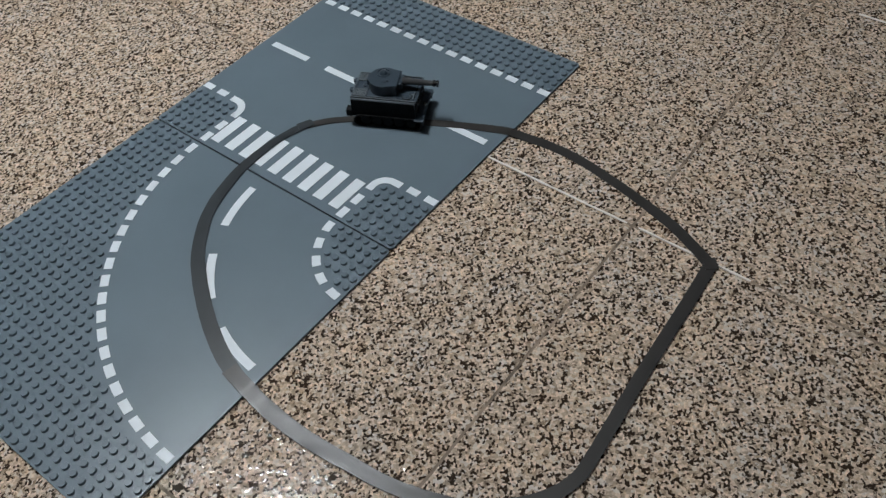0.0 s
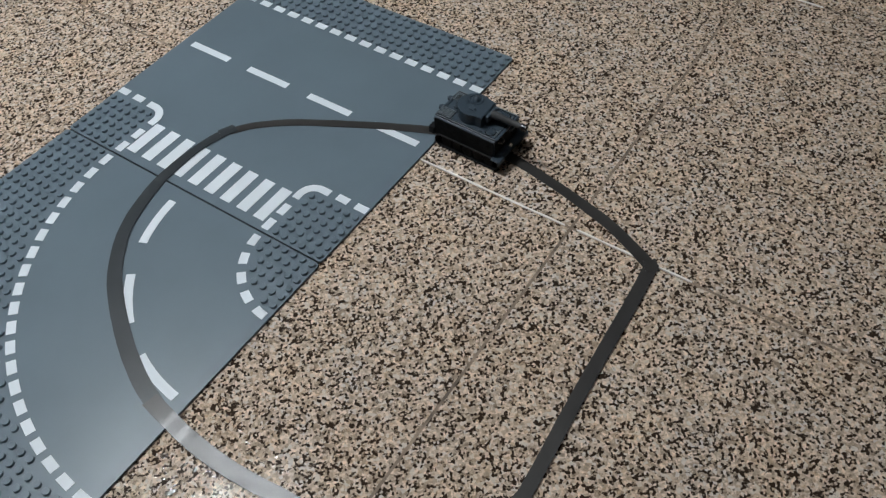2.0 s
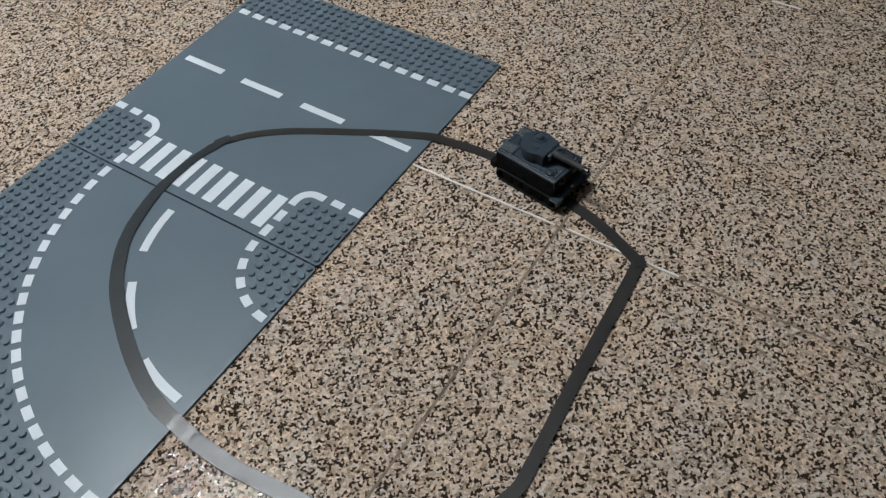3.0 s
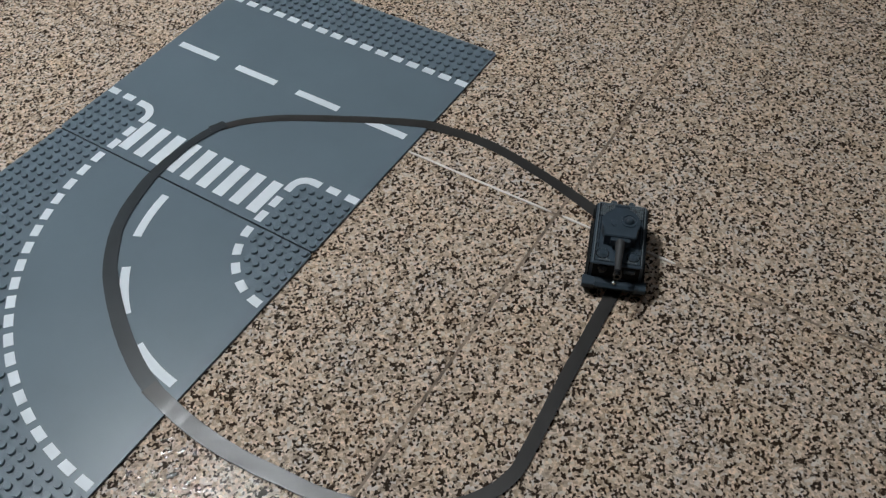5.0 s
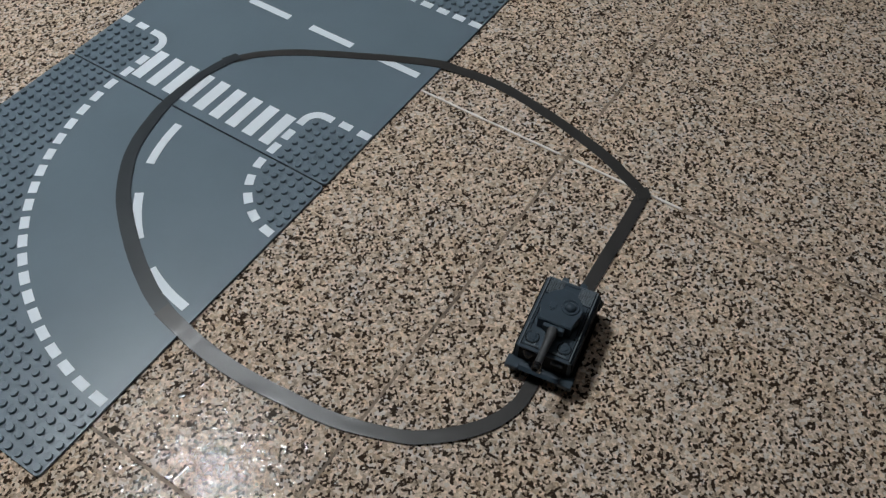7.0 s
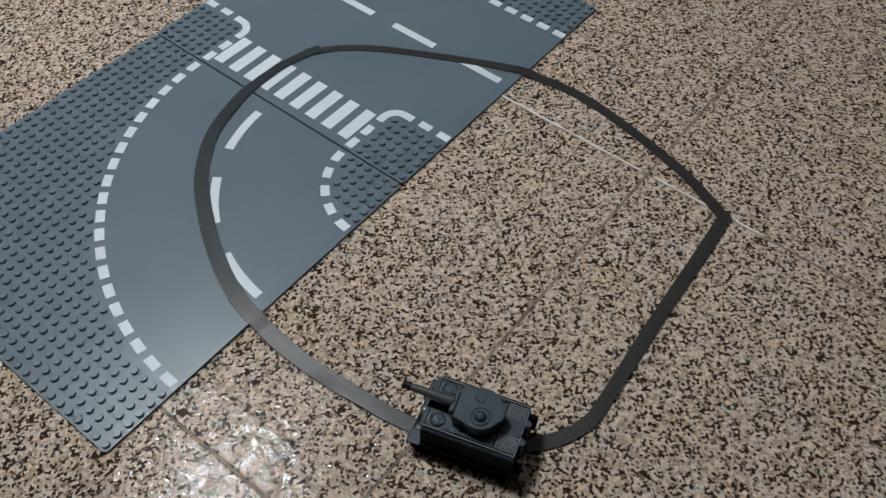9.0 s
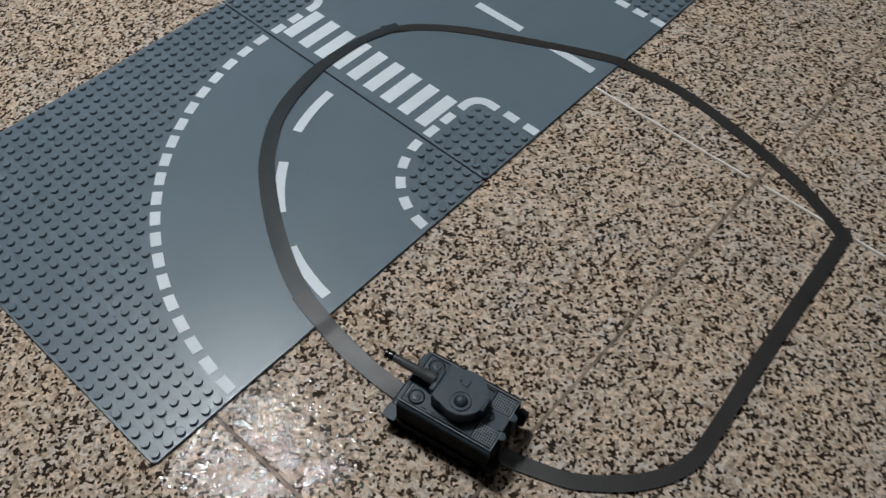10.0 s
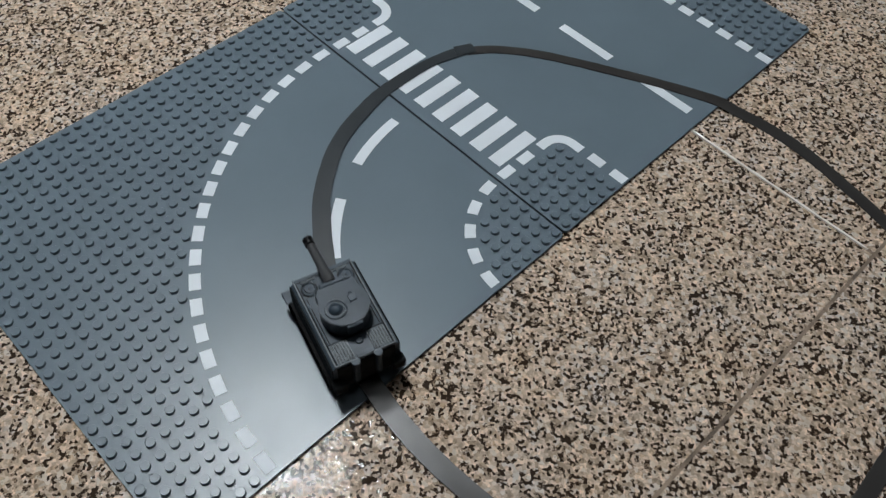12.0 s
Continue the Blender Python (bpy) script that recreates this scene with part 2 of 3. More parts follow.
def curve_plate():
    """Its road bends round the corner at the origin, from the seam to the front edge."""
    plate = tagged(new("road_baseplate"), "blue-grey studded toy baseplate with a white-dashed road bend", "toy baseplate", "road baseplates")
    part("slab", slab(-SIDE, -0.0003, 0, SIDE), PLATE, plate)
    for r, starts, span, name in ((OUTER, [0.85 + 4.492 * k for k in range(20)], 2.95, "edge_dash"),
                                  (INNER, [3.5 + 18.2 * k for k in range(5)], 10.4, "edge_dash"),
                                  (MIDDLE, [5.3, 36.2, 67.0], 18.5, "centre_dash")):
        for a in starts:
            part(name, arc_band(0, 0, r, LINE, 90 + a, 90 + a + span, 3 if span < 5 else 8), PAINT, plate, "white painted dash")
    spots = [(-(i + 0.5) * PITCH, (j + 0.5) * PITCH) for i in range(32) for j in range(32)]
    spots = [s for s in spots if math.hypot(*s) > 0.2095 or math.hypot(*s) < 0.0475]
    add_studs(plate, sorted(spots, key=lambda s: s[1] + 0.35 * s[0]))
    plate.location = (-0.0011, -0.0004, 0)
    return plate


def junction_plate():
    """Its road runs along the far side, with a crossing on the branch that meets the bend."""
    plate = tagged(new("road_baseplate"), "blue-grey studded toy baseplate with a T-junction and white crossing", "toy baseplate", "road baseplates")
    part("slab", slab(-0.0003, SIDE, 0, SIDE), PLATE, plate)
    h = LINE / 2
    for k in range(16):
        part("edge_dash", rect(0.2065 - h, 0.2065 + h, 0.0003 + 0.016 * k, 0.0107 + 0.016 * k), PAINT, plate, "white painted dash")
    for y in (0.0095, 0.0742, 0.139, 0.2035):
        part("centre_dash", rect(0.1293 - h, 0.1293 + h, y, y + 0.0425), PAINT, plate, "white painted dash")
    for k in range(9):
        y = 0.0588 + 0.01625 * k
        part("crossing_bar", rect(0.0072, 0.0401, y, y + 0.0094), PAINT, plate, "white painted crossing bar")
    side = 0.0532
    for flip in (False, True):
        def lay(name, bm):
            if flip:
                for v in bm.verts:
                    v.co.y = SIDE - v.co.y
            part(name, bm, PAINT, plate, "white painted kerb line")
        for y in (0.0010, 0.0178):
            lay("edge_dash", rect(0.0540 - h, 0.0540 + h, y, y + 0.0102))
        for x in (0.0022, 0.0186):
            lay("edge_dash", rect(x, x + 0.0105, side - h, side + h))
        r, q = 0.0115, 0.0535 - 0.0115
        c = side - r
        outer = [(0.0535 + h, 0.0345)] + ring_outline(q, c, r + h, 8, 0, 90) + [(0.0365, side + h)]
        inner = [(0.0535 - h, 0.0345)] + ring_outline(q, c, r - h, 8, 0, 90) + [(0.0365, side - h)]
        lay("kerb_line", prism(outer + inner[::-1], TOP - 0.0002, TOP + 0.00016))
    spots = [((i + 0.5) * PITCH, (j + 0.5) * PITCH) for i in range(26, 32) for j in range(32)]
    for i in range(6):
        for j in range(6):
            if i + j <= 10:
                spots += [((i + 0.5) * PITCH, (j + 0.5) * PITCH), ((i + 0.5) * PITCH, SIDE - (j + 0.5) * PITCH)]
    # a black strip stands in for the shade between the plates
    part("shaded_seam", box(-0.0014, 0.0002, 0.0012, SIDE - 0.0012, 0.0, 0.0004), SEAM_SHADE, plate, "black strip painted as shade in the seam between two plates")
    add_studs(plate, spots)
    plate.location = (0.0002, 0, 0)
    return plate


# ---- tape track ----
def spline(points, step=0.003):
    """A smooth line through points of x, y and the tape's width there."""
    p = [Vector(q) for q in points]
    p = [2 * p[0] - p[1]] + p + [2 * p[-1] - p[-2]]
    out = []
    for a, b, c, d in zip(p, p[1:], p[2:], p[3:]):
        n = max(2, int((c - b).to_2d().length / step))
        for i in range(n):
            s = i / n
            out.append(0.5 * (2 * b + (c - a) * s + (2 * a - 5 * b + 4 * c - d) * s**2 + (3 * b - a - 3 * c + d) * s**3))
    return out + [p[-2]]


def ground_at(x, y):
    """Height of the support: tile, or plate, with a short ramp at the plate's edge."""
    return TOP * max(0.0, min(1.0, (y + 0.011) / 0.012)) if -SIDE < x < SIDE else 0.0


def tape_strip(points, lift, material=TAPE):
    line = spline(points)
    bm = bmesh.new()
    rows = []
    for i, p in enumerate(line):
        along = (line[min(i + 1, len(line) - 1)] - line[max(i - 1, 0)]).to_2d().normalized()
        side = Vector((-along.y, along.x))
        row, width, p = [], p.z, p.to_2d()
        for s in (-1.0, -0.5, 0.0, 0.5, 1.0):
            q = p + side * (width / 2 * s + 0.00025 * noise.noise((p.x * 160, p.y * 160, s)))
            curl = 0.0005 * max(0.0, noise.noise((p.x * 45, p.y * 45, 3.0 + s))) * abs(s)
            row.append((q.x, q.y, ground_at(q.x, q.y) + lift + curl))
        rows.append([[bm.verts.new((x, y, z + d)) for x, y, z in row] for d in (0.0, 0.00035)])
    for a, b in zip(rows, rows[1:]):
        for k in (0, 1):
            for j in range(4):
                bm.faces.new((a[k][j], a[k][j + 1], b[k][j + 1], b[k][j]))
        for j in (0, 4):
            bm.faces.new((a[0][j], a[1][j], b[1][j], b[0][j]))
    for end in (rows[0], rows[-1]):
        for j in range(4):
            bm.faces.new((end[0][j], end[0][j + 1], end[1][j + 1], end[1][j]))
    return tagged(new("tape_strip", mesh_of("tape_strip", bm, material, True)), "dark grey adhesive tape strip laid as a toy track", "tape", "tape track")


# ---- toy tank (x ahead, y left, z up) ----
def body_shape():
    """Sloped upper hull: wide at the skirts, narrow at the deck."""
    section = [(0.0174, 0.0090), (0.0174, 0.0100), (0.0169, 0.0204), (0.0164, 0.0209), (0.0156, 0.0212), (0.0156, 0.0222)]
    bm = bmesh.new()
    rows = []
    for x in (-0.0292, 0.0230):
        row = [(x, -y, z) for y, z in section] + [(x, y, z) for y, z in section[::-1]]
        rows.append([bm.verts.new(p) for p in row])
    n = len(rows[0])
    for i in range(n):
        bm.faces.new((rows[0][i], rows[0][(i + 1) % n], rows[1][(i + 1) % n], rows[1][i]))
    bm.faces.new(rows[0][::-1])
    bm.faces.new(rows[1])
    return bm


def track_belt(side):
    """A belt of flat links round the wheels."""
    loop = []
    r, zc, xa = 0.0052, 0.0056, 0.0225
    for i in range(22):
        loop.append((-xa + 2 * xa * i / 21, zc - r, 0.0))
    for i in range(1, 8):
        loop.append((xa + r * math.sin(math.pi * i / 8), zc - r * math.cos(math.pi * i / 8), 180 * i / 8))
    for i in range(22):
        loop.append((xa - 2 * xa * i / 21, zc + r, 180.0))
    for i in range(1, 8):
        loop.append((-xa - r * math.sin(math.pi * i / 8), zc + r * math.cos(math.pi * i / 8), 180 + 180 * i / 8))
    band = bmesh.new()
    rings = []
    for x, z, a in loop:
        nx, nz = -math.sin(radians(a)), math.cos(radians(a))
        rings.append([band.verts.new((x + nx * d, side * 0.0152 + w, z + nz * d)) for w, d in ((-0.0036, 0.0), (0.0036, 0.0), (0.0036, 0.0005), (-0.0036, 0.0005))])
    for a, b in zip(rings, rings[1:] + rings[:1]):
        for k in range(4):
            band.faces.new((a[k], a[(k + 1) % 4], b[(k + 1) % 4], b[k]))
    return band, loop


DECK_LIFT, TURRET_LIFT = 0.0045, 0.0018


def tank_part(name, bm, material, parent, label="", smooth=False, sharp=40.0):
    """A part of the tank's tall body: hull above the mudguards and turret above its ring stand higher."""
    top = TURRET_LIFT if "turret" in (name, parent.name) else 0.0
    for v in bm.verts:
        z = v.co.z
        v.co.z += DECK_LIFT * min(1.0, max(0.0, (z - 0.0122) / 0.0012)) + top * min(1.0, max(0.0, (z - 0.0222) / 0.0012))
    return part(name, bm, material, parent, label, smooth, sharp)


def toy_tank():
    tank = tagged(new("toy_tank"), "small slate-grey plastic toy battle tank with a long gun", "toy tank")
    link_mesh = mesh_of("track_link", box(-0.0009, 0.0009, -0.0040, 0.0040, -0.0004, 0.0004), TRACK)
    hull = tank_part("hull", body_shape(), ARMOUR, tank)
    part("belly", box(-0.027, 0.024, -0.0108, 0.0108, 0.0022, 0.0112, 0.0008), CHASSIS_AND_SHADE, tank, "black lower hull")
    for s in (-1, 1):
        # skirts take the shade of the hull's flanks as their colour
        skirt = prism([(-0.0290, 0.0), (0.0228, 0.0), (0.0228, 0.0008), (-0.0290, 0.0008)], 0.0092, 0.0203)
        skirt.transform(pose(0, s * 0.0173 - 0.0004, 0, 0, 0, 0))
        tank_part("side_skirt", skirt, SIDE_SHADE, tank, "side skirt blackened as its shade")
    # front: upright driver's plate blackened as its shade, then a sloped nose with mudguards
    tank_part("driver_plate", box(0.0226, 0.0234, -0.0150, 0.0150, 0.0118, 0.0205, 0.0002), CHASSIS_AND_SHADE, hull)
    tank_part("deck_lip", box(0.0230, 0.0243, -0.0156, 0.0156, 0.0209, 0.0222, 0.0003), ARMOUR, hull)
    ball = turned([(0.0006, -0.0006), (0.0034, -0.0004), (0.0036, 0.0004), (0.0028, 0.0014), (0.0020, 0.0026), (0.0008, 0.0031)], 20, "x")
    tank_part("ball_mount", moved(ball, 0.0234, -0.0086, 0.0166), MUZZLE, hull, "glossy black ball gun mount", True)
    visor = merged(box(0.0233, 0.0246, 0.0050, 0.0122, 0.0150, 0.0186, 0.0004), box(0.0246, 0.0251, 0.0058, 0.0114, 0.0172, 0.0181, 0.0002))
    tank_part("driver_visor", visor, ARMOUR, hull)
    nose = bmesh.new()
    for y in (-0.0125, 0.0125):
        for x, z in ((0.0225, 0.0122), (0.0278, 0.0117), (0.0297, 0.0098), (0.0268, 0.0042), (0.0225, 0.0042)):
            nose.verts.new((x, y, z))
    nose.verts.ensure_lookup_table()
    v = nose.verts[:]
    nose.faces.new(v[0:5])
    nose.faces.new(v[5:10][::-1])
    for i in range(5):
        nose.faces.new((v[i], v[5 + i], v[5 + (i + 1) % 5], v[(i + 1) % 5]))
    part("nose_plate", nose, ARMOUR, tank)
    for s in (-1, 1):
        guard = merged(box(0.0225, 0.0297, min(s * 0.0126, s * 0.0207), max(s * 0.0126, s * 0.0207), 0.0106, 0.0115, 0.0003),
                       box(0.0289, 0.0301, min(s * 0.0126, s * 0.0207), max(s * 0.0126, s * 0.0207), 0.0076, 0.0112, 0.0003))
        part("mudguard", guard, ARMOUR, tank)
        back = box(-0.0342, -0.0290, min(s * 0.0120, s * 0.0187), max(s * 0.0120, s * 0.0187), 0.0085, 0.0150, 0.0008)
        part("rear_mudguard", back, CHASSIS_AND_SHADE, tank)
        band, loop = track_belt(s)
        track = part("track", band, TRACK, tank, "black track belt")
        for x, z, a in loop:
            part("track_link", link_mesh, TRACK, track).matrix_local = pose(x, s * 0.0152, z, 0, -a, 0)
        for k in range(5):
            wheel = turned([(0.0016, -0.0028), (0.0042, -0.0028), (0.0044, -0.0022), (0.0044, 0.0022), (0.0042, 0.0028), (0.0016, 0.0028)], 18, "y")
            part("road_wheel", moved(wheel, -0.0185 + 0.00925 * k, s * 0.0150, 0.0056), CHASSIS_AND_SHADE, tank, "black road wheel", True)
        # deck: round crew hatch with a hinge, and the bracket ahead of it
        hatch = merged(moved(turned([(0.0036, 0.0), (0.0036, 0.0007), (0.0032, 0.0009), (0.0030, 0.0006), (0.0023, 0.0006), (0.0021, 0.0010), (0.0006, 0.0012)], 24), 0.0158, s * 0.0098, 0.0222),
                       box(0.0118, 0.0132, s * 0.0098 - 0.0014, s * 0.0098 + 0.0014, 0.0221, 0.0231, 0.0002),
                       box(0.0152, 0.0164, s * 0.0098 - 0.0004, s * 0.0098 + 0.0004, 0.0231, 0.0238, 0.0001))
        tank_part("crew_hatch", hatch, ARMOUR, tank, smooth=True)
        # thin black disc and strips on the deck paint shade in creases
        seat = turned([(0.0043, 0.0), (0.0043, 0.00025)], 28)
        tank_part("hatch_shade", moved(seat, 0.0158, s * 0.0098, 0.0221), CHASSIS_AND_SHADE, tank, "raised black disc painted as shade round a hatch")
        tank_part("groove_shade", box(-0.0284, 0.0222, s * 0.0146 - 0.00028, s * 0.0146 + 0.00028, 0.0220, 0.02236), CHASSIS_AND_SHADE, tank, "raised black strip painted as groove shade along the deck edge")
        tank_part("groove_shade", box(-0.0160, 0.0110, s * 0.0131 - 0.00022, s * 0.0131 + 0.00022, 0.0220, 0.02236), CHASSIS_AND_SHADE, tank, "raised black strip painted as groove shade along the deck edge")
        bracket = merged(box(0.0205, 0.0213, min(s * 0.0045, s * 0.0125), max(s * 0.0045, s * 0.0125), 0.0221, 0.0229, 0.0002),
                         box(0.0190, 0.0213, s * 0.0070 - 0.0004, s * 0.0070 + 0.0004, 0.0221, 0.0227, 0.0002))
        tank_part("deck_bracket", bracket, EDGE_LIGHT, tank)
        tank_part("deck_rim", box(-0.0291, 0.0231, s * 0.01535 - 0.00035, s * 0.01535 + 0.00035, 0.0221, 0.0227, 0.0001), EDGE_LIGHT, tank, "deck edge with its highlight painted pale")
        cable = merged(box(-0.016, 0.006, s * 0.0139 - 0.0004, s * 0.0139 + 0.0004, 0.0221, 0.0230, 0.0002),
                       box(0.0052, 0.0078, s * 0.0139 - 0.0008, s * 0.0139 + 0.0008, 0.0221, 0.0232, 0.0003))
        tank_part("tow_cable", cable, ARMOUR, tank)
        backing = tank_part("engine_grille", box(-0.0282, -0.0180, s * 0.0095 - 0.0045, s * 0.0095 + 0.0045, 0.0221, 0.0224), CHASSIS_AND_SHADE, tank, "dark engine grille")
        grille = []
        for i in range(9):
            x = -0.0279 + 0.0012 * i
            grille.append(box(x, x + 0.0005, s * 0.0095 - 0.0044, s * 0.0095 + 0.0044, 0.0223, 0.0228))
        for j in range(7):
            y = s * 0.0095 - 0.0042 + 0.0014 * j
            grille.append(box(-0.0281, -0.0181, y - 0.0002, y + 0.0002, 0.0223, 0.0227))
        tank_part("grille_lattice", merged(*grille), EDGE_LIGHT, backing, "grille bars with their highlight painted pale")
        tab = merged(prism([(-0.0285, s * 0.0058 - 0.0022), (-0.0285, s * 0.0058 + 0.0022)] + ring_outline(-0.0302, s * 0.0058, 0.0022, 12, 90, 270), 0.0208, 0.0224, 0.0003),
                     moved(turned([(0.0017, 0.0), (0.0017, 0.0112)], 14), -0.0304, s * 0.0058, 0.0098))
        tank_part("exhaust_cover", tab, ARMOUR, tank)
    # cross strips, likewise black in place of groove shade
    for x in (-0.0170, 0.0219):
        tank_part("groove_shade", box(x - 0.00028, x + 0.00028, -0.0142, 0.0142, 0.0220, 0.02232), CHASSIS_AND_SHADE, tank, "raised black strip painted as groove shade across the deck")
    cap = turned([(0.0021, 0.0), (0.0021, 0.0009), (0.0017, 0.0011), (0.0015, 0.0006), (0.0004, 0.0006)], 20)
    tank_part("filler_cap", moved(cap, -0.0205, -0.0004, 0.0222), ARMOUR, tank, smooth=True)
    tank_part("deck_rim", box(-0.0293, -0.0287, -0.0154, 0.0154, 0.0221, 0.0226, 0.0001), EDGE_LIGHT, tank, "deck edge with its highlight painted pale")
    tank_part("rear_bar", box(-0.0290, -0.0268, -0.0042, 0.0042, 0.0221, 0.0229, 0.0003), ARMOUR, tank)
    tank_part("rear_plate", box(-0.0299, -0.0290, -0.0150, 0.0150, 0.0060, 0.0205, 0.0003), CHASSIS_AND_SHADE, tank)
    screw = turned([(0.0016, 0.0), (0.0016, 0.0008), (0.0012, 0.0014), (0.0003, 0.0017)], 16)
    part("screw", moved(screw, 0.0269, 0.0, 0.0118), STEEL, tank, "bright metal screw head", True)
    # turret: flat face, rounded rear
    turret_outline = [(0.0076, -0.0103), (0.0076, 0.0097)] + ring_outline(-0.0045, -0.0003, 0.0121, 36, 57, 303)
    turret = tank_part("turret", prism(turret_outline, 0.0221, 0.0303, 0.0005), ARMOUR, tank, smooth=True, sharp=16.0)
    tank_part("roof_rim", prism([(0.0080, -0.0106), (0.0080, 0.0100)] + ring_outline(-0.0045, -0.0003, 0.0124, 22, 57, 303), 0.0290, 0.0298), ARMOUR, turret)
    cupola = turned([(0.0055, 0.0), (0.0055, 0.0005), (0.0052, 0.0008), (0.0048, 0.0008), (0.0046, 0.0003), (0.0035, 0.0003), (0.0033, 0.0009), (0.0027, 0.0019), (0.0017, 0.0026), (0.0003, 0.0029)], 26)
    tank_part("cupola", moved(cupola, -0.0060, 0.0046, 0.0302), ARMOUR, turret, smooth=True)
    flap = merged(box(-0.0052, -0.0012, -0.0070, -0.0032, 0.0302, 0.0309, 0.0003), box(-0.0012, 0.0002, -0.0058, -0.0044, 0.0302, 0.0312, 0.0003))
    tank_part("loader_hatch", flap, ARMOUR, turret)
    tank_part("stowage_bin", box(-0.0178, -0.0155, -0.0045, 0.0035, 0.0240, 0.0298, 0.0006), ARMOUR, turret)
    tank_part("mantlet", box(0.0084, 0.0112, -0.0062, 0.0066, 0.0236, 0.0295, 0.0007), ARMOUR, turret)
    gun = turned([(0.0031, 0.0105), (0.0030, 0.0165), (0.0025, 0.0175), (0.0021, 0.0352)], 18, "x")
    tank_part("gun_barrel", moved(gun, 0, 0.0003, 0.0278), GUN, turret, "dull grey gun barrel", True)
    muzzle = turned([(0.0020, 0.0350), (0.0027, 0.0354), (0.0027, 0.0370), (0.0020, 0.0374),
                     (0.0020, 0.0380), (0.0027, 0.0384), (0.0027, 0.0396), (0.0014, 0.0396), (0.0014, 0.0380)], 18, "x")
    tank_part("muzzle_brake", moved(muzzle, 0, 0.0003, 0.0278), MUZZLE, turret, "glossy black muzzle brake", True)
    return tank


curve_plate()
junction_plate()
tape_strip([
    (0.1155, -0.192, 0.0095), (0.1225, -0.178, 0.009), (0.134, -0.153, 0.0088), (0.1432, -0.122, 0.0085), (0.15, -0.0925, 0.0085),
    (0.1558, -0.058, 0.0086), (0.156, -0.03, 0.0088), (0.151, -0.001, 0.0088), (0.1438, 0.0175, 0.008), (0.132, 0.0435, 0.0074),
    (0.1195, 0.0675, 0.0072), (0.1075, 0.09, 0.007), (0.0945, 0.1115, 0.007), (0.0785, 0.131, 0.007), (0.064, 0.142, 0.0074),
], 0.0002)
STRIP_B = tape_strip([
    (0.069, 0.1405, 0.0078), (0.0578, 0.145, 0.0078), (0.0375, 0.15, 0.0076), (0, 0.1508, 0.009), (-0.0305, 0.1443, 0.0096),
    (-0.052, 0.136, 0.0096), (-0.0665, 0.1265, 0.0099), (-0.082, 0.1138, 0.0102), (-0.0935, 0.1008, 0.0105), (-0.1075, 0.0815, 0.0106),
    (-0.1205, 0.0605, 0.0106), (-0.1325, 0.0365, 0.0108), (-0.1392, 0.0165, 0.0108), (-0.1418, 0.006, 0.0108),
], 0.0006, SLATE_TAPE)
STRIP_C = tape_strip([
    (-0.139, 0.021, 0.0108), (-0.1425, 0, 0.0108), (-0.1455, -0.027, 0.0108), (-0.1458, -0.05, 0.0106), (-0.1447, -0.068, 0.0103),
    (-0.1425, -0.0865, 0.01), (-0.1405, -0.1055, 0.0095), (-0.137, -0.122, 0.009), (-0.131, -0.14, 0.0085), (-0.1245, -0.156, 0.0085),
    (-0.1165, -0.168, 0.0086), (-0.103, -0.1825, 0.009), (-0.0875, -0.1935, 0.0088), (-0.072, -0.1988, 0.0085), (-0.0605, -0.1992, 0.0085),
    (-0.0355, -0.1978, 0.0086), (0, -0.1955, 0.0088), (0.043, -0.1935, 0.009), (0.085, -0.192, 0.0092), (0.1195, -0.1895, 0.0092),
], 0.001)
TANK = toy_tank()


def tape_flap(strip, x, y, turn, length, width, z):
    """A cut end of tape stuck over the join, with one lifted corner."""
    bm = bmesh.new()
    rows = []
    for i in range(7):
        u = i / 6 - 0.5
        row = [(u * length, (v - 0.5) * width * (1 + 0.04 * math.sin(5 * u + 3 * v)), 0.0006 * max(0.0, u + v - 0.9) / 0.6) for v in (0, 0.33, 0.67, 1)]
        rows.append([[bm.verts.new((p, q, h + d)) for p, q, h in row] for d in (0.0, 0.00035)])
    for a, b in zip(rows, rows[1:]):
        for k in (0, 1):
            for j in range(3):
                bm.faces.new((a[k][j], a[k][j + 1], b[k][j + 1], b[k][j]))
        for j in (0, 3):
            bm.faces.new((a[0][j], a[1][j], b[1][j], b[0][j]))
    for end in (rows[0], rows[-1]):
        for j in range(3):
            bm.faces.new((end[0][j], end[0][j + 1], end[1][j + 1], end[1][j]))
    bm.transform(pose(x, y, z, 0, 0, turn))
    part("tape_end", bm, strip.data.materials[0], strip)


tape_flap(STRIP_B, 0.0625, 0.1440, -28.0, 0.012, 0.0080, TOP + 0.0010)
tape_flap(STRIP_C, 0.1165, -0.1895, 40.0, 0.010, 0.0090, 0.0015)

# ---- floor tiles and the glints painted on their edges, piece by piece ----
tile_bm = box(-TILE / 2 + JOINT / 2, TILE / 2 - JOINT / 2, -TILE / 2 + JOINT / 2, TILE / 2 - JOINT / 2, -0.008, 0.0, 0.0009, 2)
TILE_MESH = mesh_of("floor_tile", tile_bm, GRANITE)
cx, cy = JOINT_X - TILE / 2, JOINT_Y - TILE / 2
for i in range(-7, 8):
    for j in range(-8, 8):
        x, y = cx + i * TILE, cy + j * TILE
        if X0 + TILE / 2 < x < X1 - TILE / 2 and Y0 + TILE / 2 < y < Y1 - TILE / 2:
            part("floor_tile", TILE_MESH, GRANITE, floor).location = (x, y, 0)
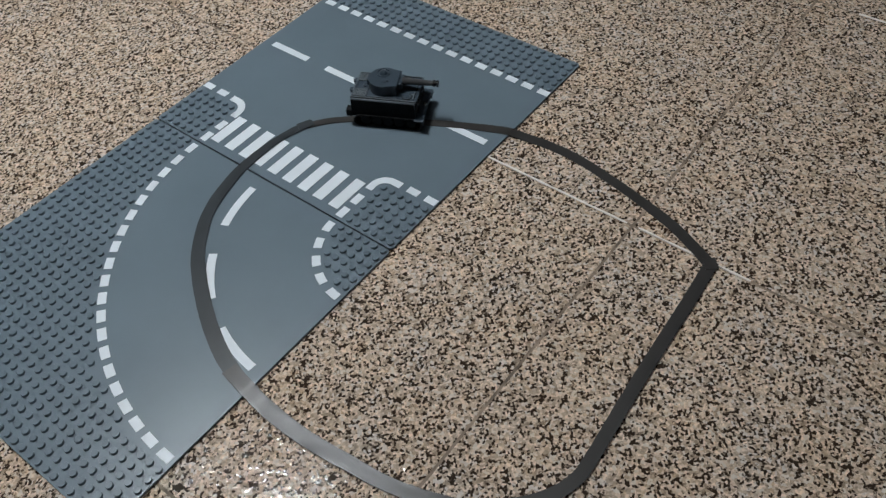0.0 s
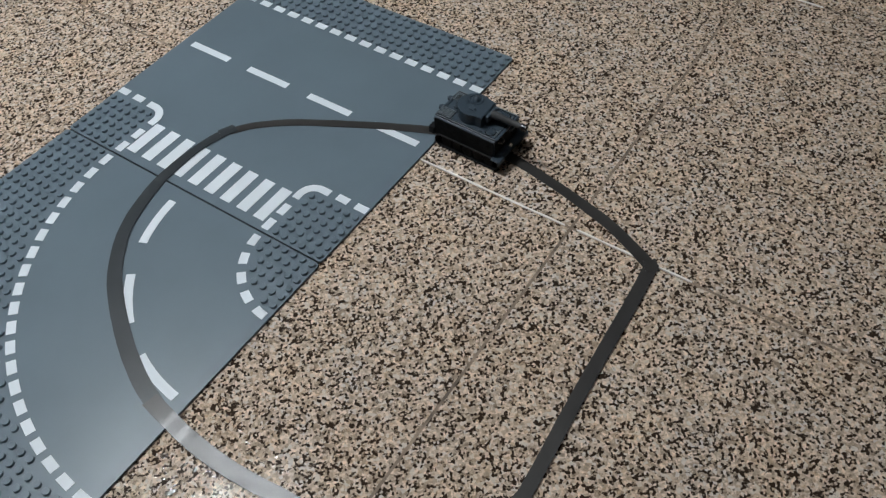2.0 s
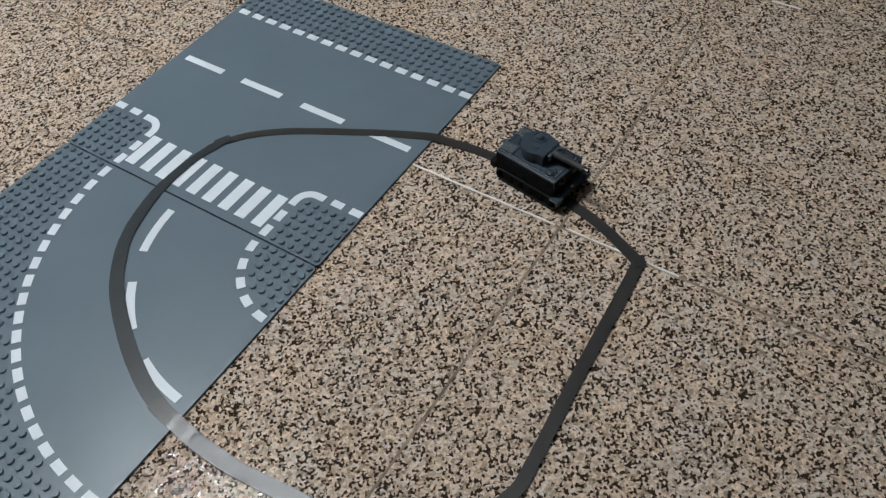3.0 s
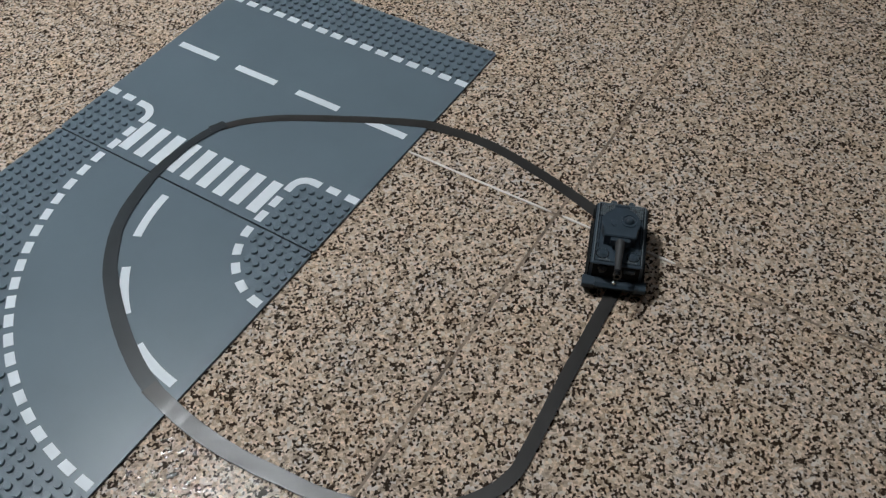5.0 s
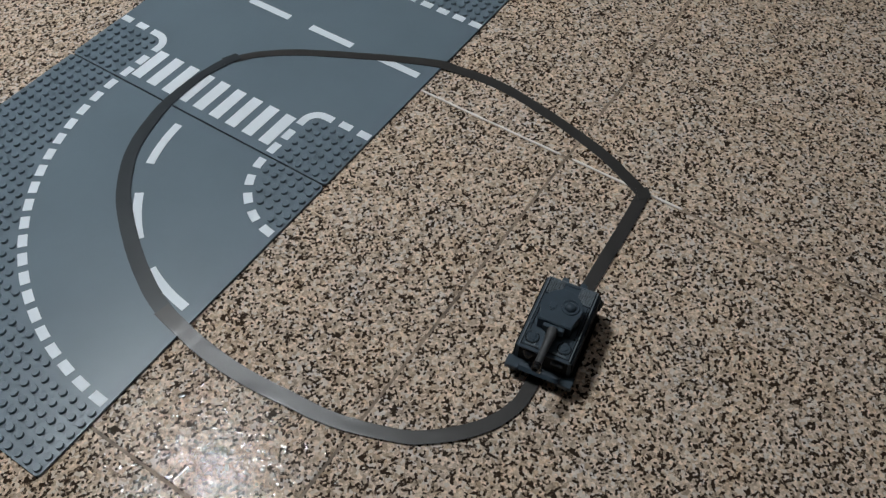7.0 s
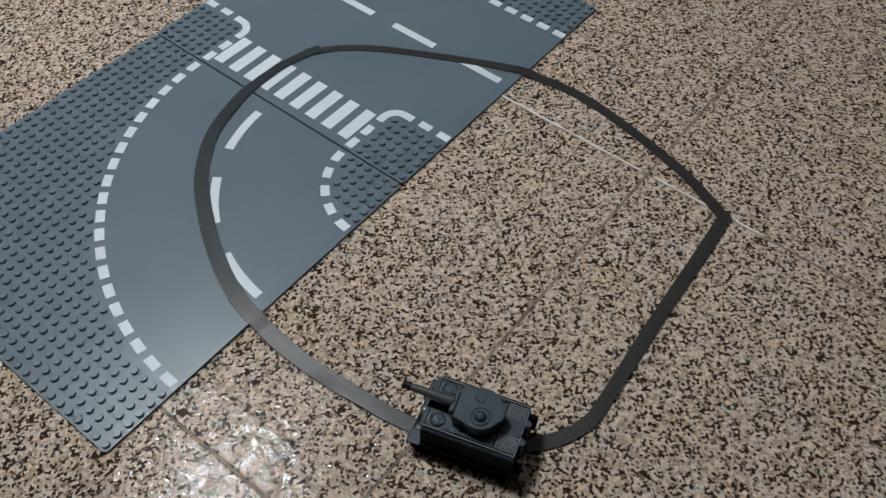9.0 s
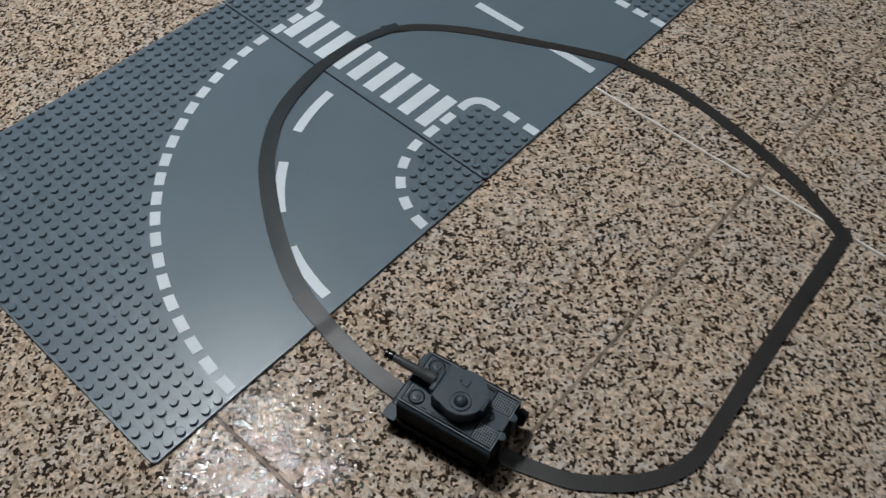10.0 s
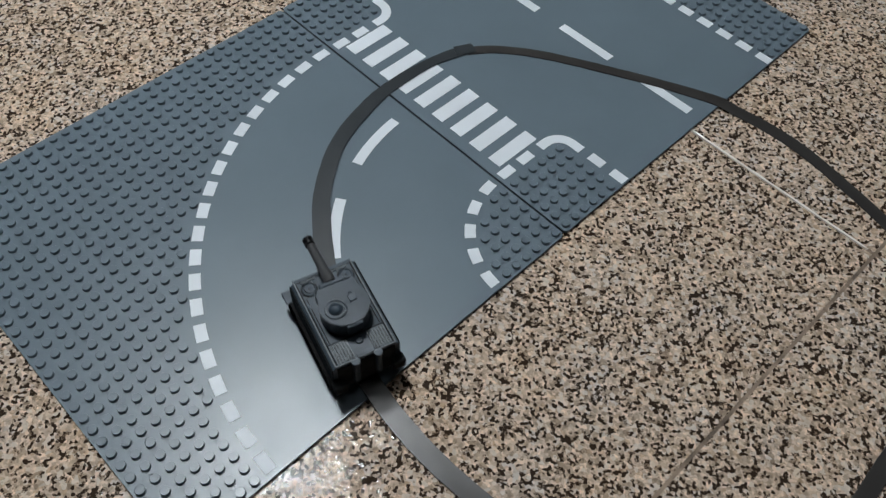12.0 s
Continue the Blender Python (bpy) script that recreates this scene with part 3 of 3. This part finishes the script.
# raised white strips stand in for light glinting off tile edges
for x, ya, yb in ((JOINT_X, 0.02, -0.1235), (JOINT_X + 0.0004, -0.1325, -0.2180), (JOINT_X + TILE, -0.167, -0.193)):
    bm = bmesh.new()
    n = 40
    rows = []
    for k in range(n + 1):
        y = ya + (yb - ya) * k / n
        w = 0.00095 * (0.8 + 0.5 * noise.noise((x, y * 90, 0))) * (0.35 if k in (0, n) else 1)
        o = 0.0003 * noise.noise((x * 3, y * 40, 5))
        rows.append([bm.verts.new((x + o + s * w, y, z)) for s, z in ((-1, -0.0009), (-0.8, 0.0005), (0.8, 0.0005), (1, -0.0009))])
    for a, b in zip(rows, rows[1:]):
        for q in range(3):
            bm.faces.new((a[q], a[q + 1], b[q + 1], b[q]))
    part("tile_edge_glint", bm, EDGE_GLINT, floor, "thin pale line painted as a tile edge's glint")


# ---- what moves: the tank follows the tape ----
def motions():
    rows = [
        (0.0, 0.1154, 0.0927, 0.0030, -64.0),
        (0.5, 0.1310, 0.0592, 0.0030, -67.0),
        (1.0, 0.1442, 0.0316, 0.0030, -69.9),
        (1.5, 0.1518, 0.0015, 0.0026, -80.8),
        (2.0, 0.1565, -0.0295, 0.0012, -91.3),
        (2.5, 0.1559, -0.0620, 0.0006, -92.6),
        (3.1, 0.1514, -0.0999, 0.0006, -101.2),
        (3.7, 0.1424, -0.1289, 0.0006, -106.8),
        (4.3, 0.1275, -0.1602, 0.0006, -121.9),
        (4.9, 0.1037, -0.1804, 0.0006, -154.0),
        (5.5, 0.0705, -0.1886, 0.0006, -176.0),
        (6.0, 0.0375, -0.1903, 0.0006, -172.1),
        (6.7, -0.0085, -0.1924, 0.0006, -169.5),
        (7.2, -0.0355, -0.1982, 0.0006, -174.7),
        (7.8, -0.0699, -0.1960, 0.0006, -194.7),
        (8.3, -0.0971, -0.1803, 0.0006, -217.6),
        (9.0, -0.1221, -0.1501, 0.0006, -252.8),
        (9.5, -0.1321, -0.1221, 0.0006, -252.8),
        (10.0, -0.1384, -0.0935, 0.0006, -259.5),
        (10.5, -0.1417, -0.0615, 0.0006, -263.4),
        (11.0, -0.1440, -0.0285, 0.0010, -270.0),
        (11.5, -0.1403, -0.0031, 0.0020, -276.8),
        (12.0, -0.1335, 0.0344, 0.0030, -286.3),
    ]
    walk(TANK, [(t, pose(x, y, z, 0, 0, turn)) for t, x, y, z, turn in rows])


motions()
